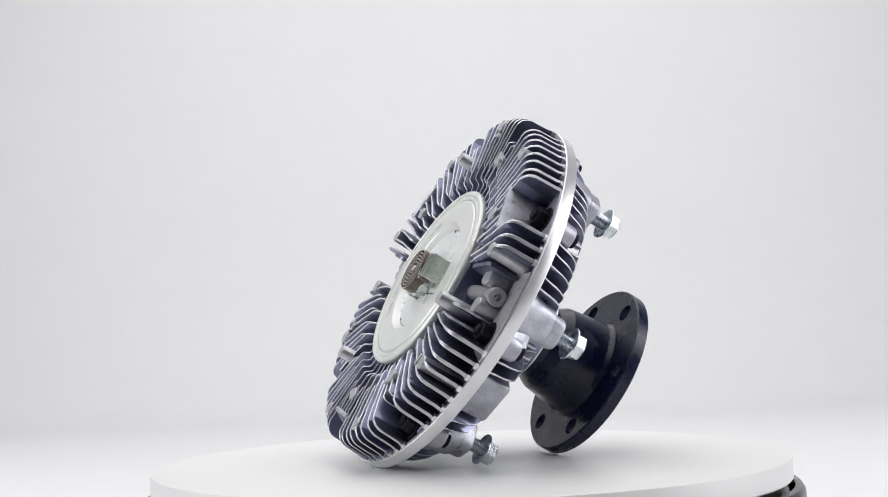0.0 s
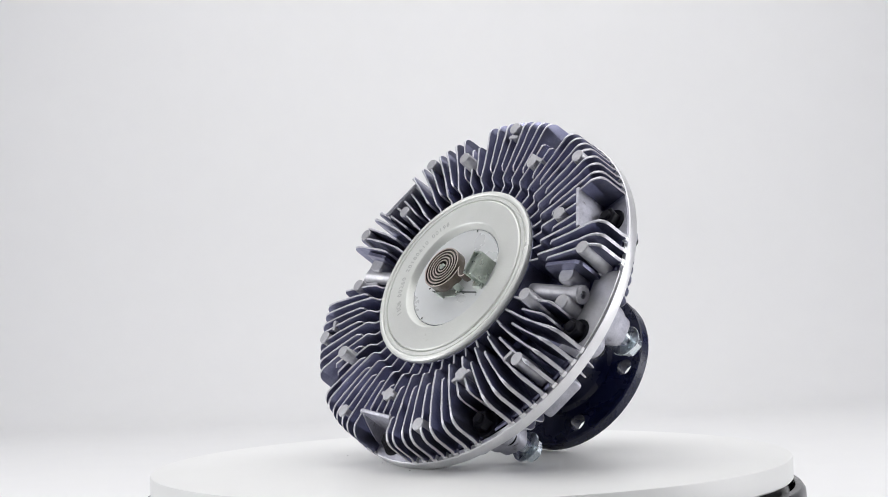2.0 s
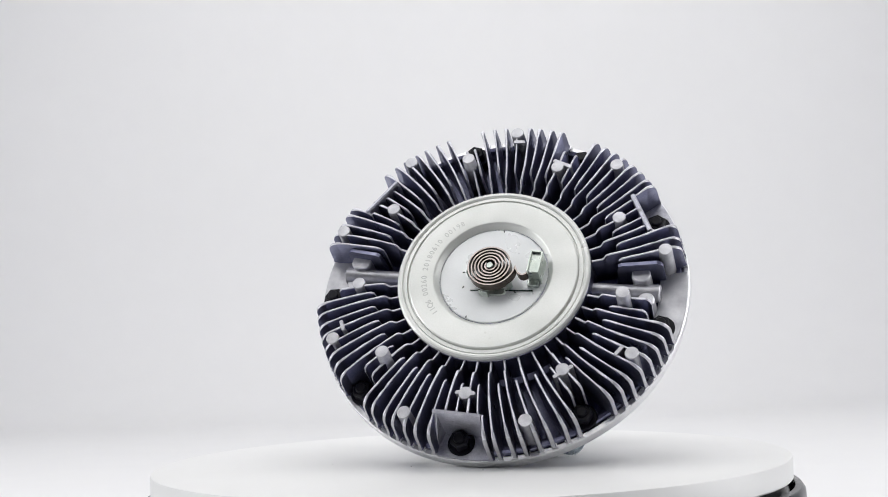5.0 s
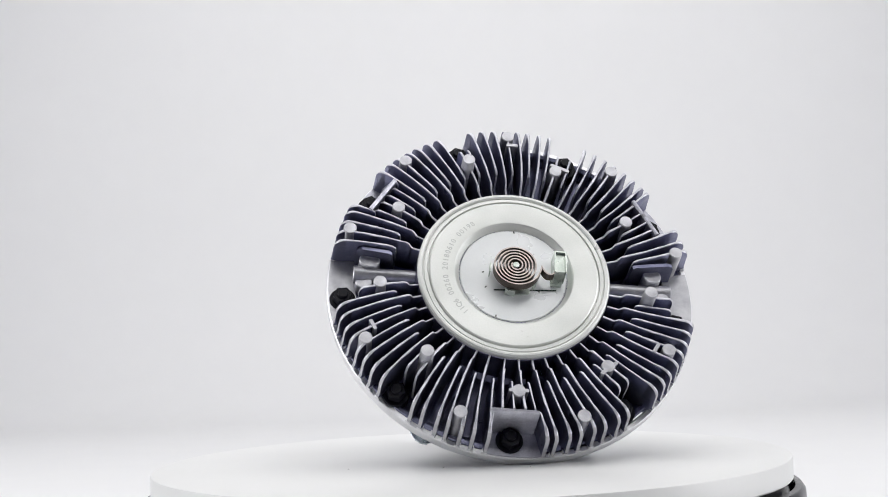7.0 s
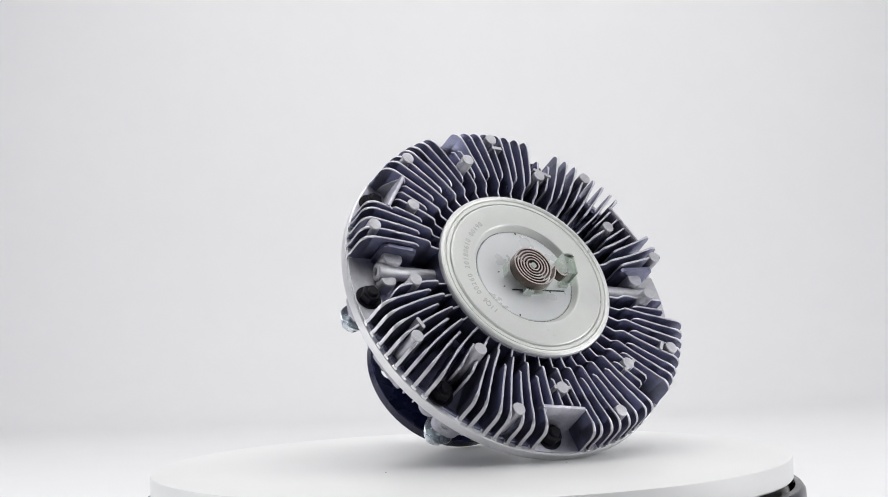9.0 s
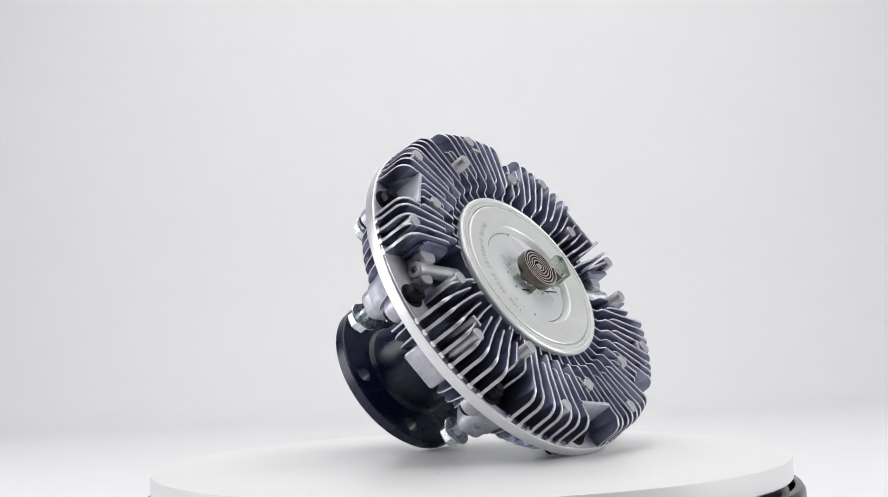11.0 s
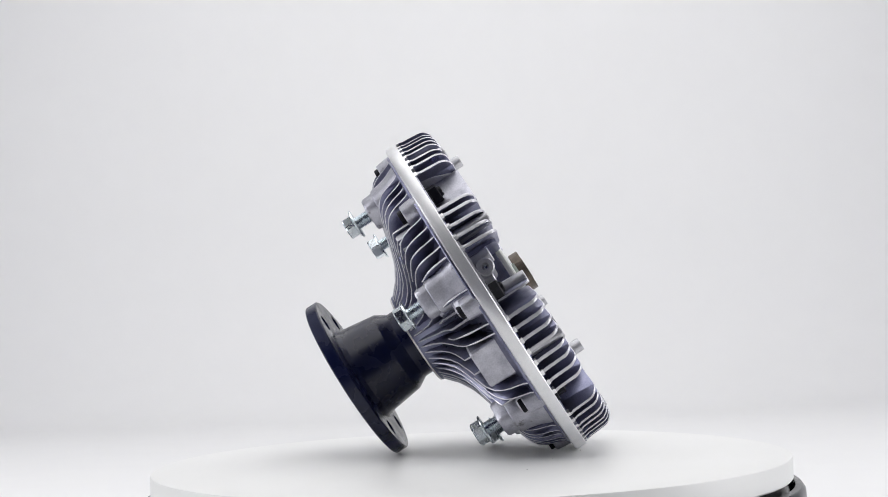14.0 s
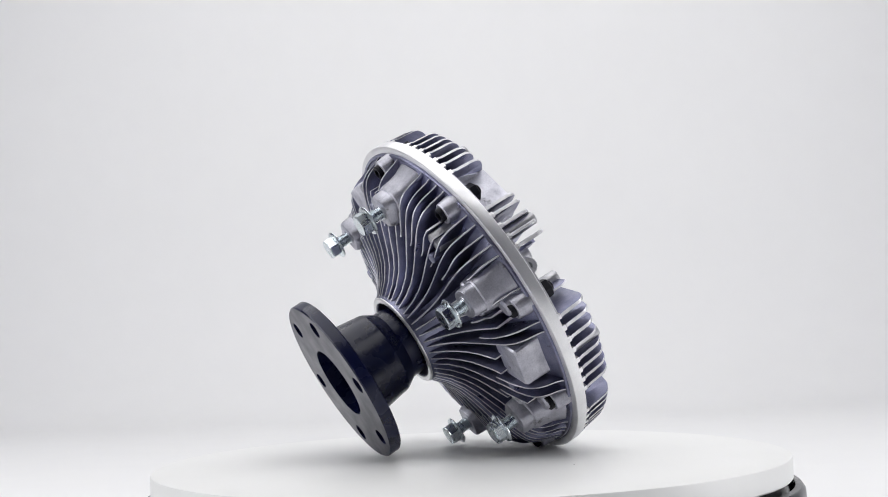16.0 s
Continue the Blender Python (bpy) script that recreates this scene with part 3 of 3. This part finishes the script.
def build_rear():
    prof = [(0.0262, -0.030), (0.0310, -0.034), (0.0314, -0.0492), (0.0320, -0.0500), (0.0352, -0.0500), (0.0362, -0.0490)]
    prof += [(r, rear_floor(r)) for r in (0.0367, 0.040, 0.045, 0.052, 0.06, 0.072, 0.085, 0.093, 0.1, 0.106, 0.112, 0.118)]
    prof += [(0.1222, 0.0050), (0.1230, 0.0042), (0.1246, 0.0042), (0.1251, 0.0048), (0.1251, 0.0066), (0.1195, 0.0090), (0.0262, 0.0090)]
    body = part("rear_housing", lathe(prof, 144, closed=True), CAST, CLUTCH, "cast aluminium rear housing with conical radial fins", TILT, True)
    kinds = {}

    def fin(key, top, deg):
        if key not in kinds:
            kinds[key] = fin_mesh("cooling_fin", top, lambda r: rear_floor(r) + 0.001, 0.0022, 0.0011, CAST, 0.0006, len(kinds))
        part("cooling_fin", kinds[key], CAST, body, m=Matrix.Rotation(radians(deg), 4, "Z"))
    rnd = random.Random(9)
    for k in range(90):
        deg = 4 * k + 1.5
        d = deg + rnd.uniform(-0.3, 0.3)
        long_one = k % 2 == 0
        near_lug = any(gap(deg, a) < 7.2 for a in LUG_AT)
        near_pad = any(gap(deg, a) < 8.2 for a in PAD_AT)
        near_screw = any(gap(deg, a) < 3.6 for a in BOLT_AT)
        r1 = 0.091 if near_lug or near_pad else 0.108 if near_screw else 0.1240
        if long_one:
            fin((0, r1, k % 5), rear_top(0.0360, r1), d)
        elif r1 > 0.1:
            fin((1, r1, k % 5), rear_top(0.085, r1), d)
        if near_lug and not near_pad and not near_screw and not any(gap(deg, a) < 4.6 for a in LUG_AT):
            fin((2, k % 5), rear_top(0.108), d)
    # lugs for the mounting bolts: a stepped block growing out of the cone
    lug = bmesh.new()
    loft(lug, [(round_rect(w, h, r, 5), z, dx) for w, h, r, z, dx in (
        (0.0345, 0.0335, 0.011, 0.0040, 0.002), (0.0300, 0.0285, 0.0095, -0.0040, 0.001), (0.0278, 0.0262, 0.0085, -0.0100, 0.0005), (0.0266, 0.0250, 0.0080, -0.0165, 0.0),
        (0.0256, 0.0240, 0.0075, -0.0180, 0.0), (0.0232, 0.0218, 0.0066, -0.0188, 0.0), (0.0222, 0.0208, 0.0062, -0.0258, 0.0), (0.0205, 0.0190, 0.0056, -0.0274, 0.0))])
    loft(lug, [(round_rect(w, h, 0.004, 3), z, -0.006) for w, h, z in ((0.016, 0.034, 0.002), (0.0125, 0.030, -0.012), (0.0105, 0.027, -0.0195), (0.0085, 0.0245, -0.0208))])
    prism(circle(0.0062, 16), -0.0265, -0.0280, lug, bevel=0.0005)
    data = None
    for d in LUG_AT:
        ob = part("bolt_lug", data or lug, CAST_ROUGH, body, "rough cast lug for a mounting bolt", polar(0.1020, d), True)
        data = ob.data
    # saddles that tie each lug to the nearest screw boss
    for d in LUG_AT:
        b = min(BOLT_AT, key=lambda q: gap(q, d))
        if gap(b, d) > 12:
            continue
        p0, p1 = polar(0.1040, d).translation, polar(0.1150, b).translation
        way = p1 - p0
        sad = bmesh.new()
        loft(sad, [(round_rect(way.length + g, w, w * 0.45, 5), z, 0) for g, w, z in ((0.016, 0.0200, 0.006), (0.012, 0.0165, 0.000), (0.009, 0.0140, -0.0055), (0.006, 0.0115, -0.0085), (0.002, 0.0070, -0.0100))])
        part("lug_saddle", sad, CAST_ROUGH, body, m=Matrix.Translation((p0 + p1) / 2) @ Matrix.Rotation(math.atan2(way.y, way.x), 4, "Z"), smooth=True)
    # rectangular balance pads
    pad = bmesh.new()
    prism(round_rect(0.0275, 0.0310, 0.0020, 3), 0.006, -0.0182, pad, bevel=0.0014, taper=0.95)
    data = None
    for d in PAD_AT:
        data = part("balance_pad", data or pad, CAST_ROUGH, body, "flat rectangular cast pad", polar(0.1000, d), True).data
    # screw bosses
    sb = lathe([(0.0092, 0.006), (0.0080, -0.0030), (0.0077, -0.0050), (0.0070, -0.0056), (0.0056, -0.0056), (0.0054, -0.0044), (0.0, -0.0044)], 24)
    data = None
    for d in BOLT_AT:
        data = part("screw_boss", data or sb, CAST_ROUGH, body, m=polar(0.1165, d), smooth=True).data
    # small cast block with a pin under it, beside every third lug
    for d in (146.0, 26.0, 266.0):
        blk = prism(round_rect(0.0085, 0.0150, 0.002, 3), 0.0, -0.0190, bevel=0.001, taper=0.9)
        part("cast_block", blk, STUD, body, m=polar(0.1020, d), smooth=True)
        part("stud", lathe([(0.0042, -0.006), (0.0038, -0.0235), (0.0033, -0.0242), (0.0, -0.0242)], 18), CAST, body, m=polar(0.0925, d + 2.5), smooth=True)
    for d in (100.0, 215.0, 318.0, 15.0):
        part("stud", lathe([(0.0042, -0.004), (0.0036, -0.0215), (0.0031, -0.0222), (0.0, -0.0222)], 18), CAST, body, m=polar(0.0965, d), smooth=True)
    return body


def build_shaft():
    hub = part("shaft_hub", lathe([(0.0, -0.030), (0.0236, -0.030), (0.0236, -0.0528), (0.0240, -0.0536), (0.0314, -0.0662), (0.0321, -0.0676), (0.0352, -0.0900), (0.0362, -0.0945), (0.0385, -0.0980),
                                   (0.0385, -0.1000), (0.0270, -0.1000), (0.0270, -0.0500), (0.0, -0.0500)], 96), BLACK_PAINT, CLUTCH, "black tapered drive shaft hub", TILT, True, sharp=18)
    part("hub_ring", lathe([(0.0316, -0.0485), (0.0319, -0.0505), (0.0324, -0.0508), (0.0350, -0.0508), (0.0358, -0.0503), (0.0360, -0.0485)], 72), MACHINED, CLUTCH, "bright machined ring round the shaft neck", TILT, True)
    part("bearing", lathe([(0.0236, -0.0380), (0.0312, -0.0380), (0.0312, -0.0402), (0.0300, -0.0408), (0.0246, -0.0408), (0.0236, -0.0400)], 64), BLACK_OXIDE, CLUTCH, "dark bearing seal ring", TILT, True)
    # flange: a ring with six through holes
    bm = bmesh.new()
    R, Rb, z0, z1, hr, hp, seg = 0.0636, 0.0270, -0.0978, -0.1072, 0.0062, 0.0515, 12

    def level(z, grow):
        """Vertices of one face: per sector outer arc, hole and bore."""
        rows = []
        for k in range(6):
            a0 = radians(60 * k - 30)
            outer = [bm.verts.new(((R - grow) * math.cos(a0 + radians(60) * i / seg), (R - grow) * math.sin(a0 + radians(60) * i / seg), z)) for i in range(seg)]
            inner = [bm.verts.new((Rb * math.cos(a0 + radians(60) * i / seg), Rb * math.sin(a0 + radians(60) * i / seg), z)) for i in range(seg)]
            hole = [bm.verts.new((hp * math.cos(radians(60 * k)) + hr * math.cos(radians(60 * k) + 2 * math.pi * i / 24),
                                  hp * math.sin(radians(60 * k)) + hr * math.sin(radians(60 * k) + 2 * math.pi * i / 24), z)) for i in range(24)]
            rows.append((outer, inner, hole))
        return rows

    def cap_face(rows, z):
        # fan between hole and a wide ring of sector edge points
        for k in range(6):
            outer, inner, hole = rows[k]
            nxt = rows[(k + 1) % 6]
            loop = outer + [nxt[0][0]] + [nxt[1][0]] + inner[::-1]
            n = len(loop)
            # zip the outline with the hole by angle about the hole's centre
            c = Vector((hp * math.cos(radians(60 * k)), hp * math.sin(radians(60 * k)), z))

            def ang(v):
                d = v.co - c
                return (math.atan2(d.y, d.x) - radians(60 * k)) % (2 * math.pi)
            lo = sorted(loop, key=ang)
            ho = sorted(hole, key=ang)
            i = j = 0
            while i < len(lo) or j < len(ho):
                a, b = lo[i % len(lo)], ho[j % len(ho)]
                ai = ang(lo[i]) if i < len(lo) else 99
                aj = ang(ho[j]) if j < len(ho) else 99
                if ai <= aj:
                    tri = (a, lo[(i + 1) % len(lo)], b)
                    i += 1
                else:
                    tri = (a, ho[(j + 1) % len(ho)], b)
                    j += 1
                if len(set(tri)) == 3:
                    try:
                        bm.faces.new(tri)
                    except ValueError:
                        pass

    def join(ra, rb, which, shut):
        for k in range(6):
            a, b = ra[k][which], rb[k][which]
            if shut:
                pairs = [(a[i], a[(i + 1) % len(a)], b[(i + 1) % len(b)], b[i]) for i in range(len(a))]
            else:
                ea, eb = a + [ra[(k + 1) % 6][which][0]], b + [rb[(k + 1) % 6][which][0]]
                pairs = [(ea[i], ea[i + 1], eb[i + 1], eb[i]) for i in range(len(a))]
            for q in pairs:
                bm.faces.new(q)
    e = 0.0009
    top, mid0, mid1, low = level(z0, e), level(z0 - e, 0), level(z1 + e, 0), level(z1, e)
    cap_face(top, z0)
    done = set(bm.faces)
    cap_face(low, z1)
    # only the rear face takes the greyer, more metallic material
    for f in bm.faces:
        f.material_index = 0 if f in done else 1
    for a, b in ((top, mid0), (mid0, mid1), (mid1, low)):
        join(a, b, 0, False)
        join(a, b, 1, False)
        join(a, b, 2, True)
    part("mounting_flange", bm, BLACK_PAINT, CLUTCH, "round black flange with six bolt holes", TILT, True).data.materials.append(FLANGE_FACE)
    return hub


def build_specks():
    rnd = random.Random(3)
    for x, y, s in ((-0.083, -0.05, 0.0005), (0.036, -0.075, 0.0005), (-0.02, -0.06, 0.0004)):
        bm = bmesh.new()
        bmesh.ops.create_icosphere(bm, subdivisions=1, radius=s)
        for v in bm.verts:
            v.co *= rnd.uniform(0.7, 1.2)
            v.co.z *= 0.45
        part("dust_speck", bm, SPECK, PLATE, "tiny dark speck of dirt", Matrix.Translation((x, y, s * 0.3)))


build_front()
build_band()
build_cap()
REAR = build_rear()
build_bolts(REAR)
build_shaft()
build_specks()

# ---- what moves: plate and clutch turn together at an even speed ----
SPIN = 11.2099


def motions():
    rows = [(0.5 * k, 0.5 * k) for k in range(33)]
    walk(CLUTCH, [(t, pose(0, 0, 0, 0, 0, SPIN * (s - 6.8))) for t, s in rows])
    walk(PLATE, [(t, pose(TABLE_C[0], TABLE_C[1], 0, 0, 0, SPIN * (s - 6.8))) for t, s in rows])


motions()
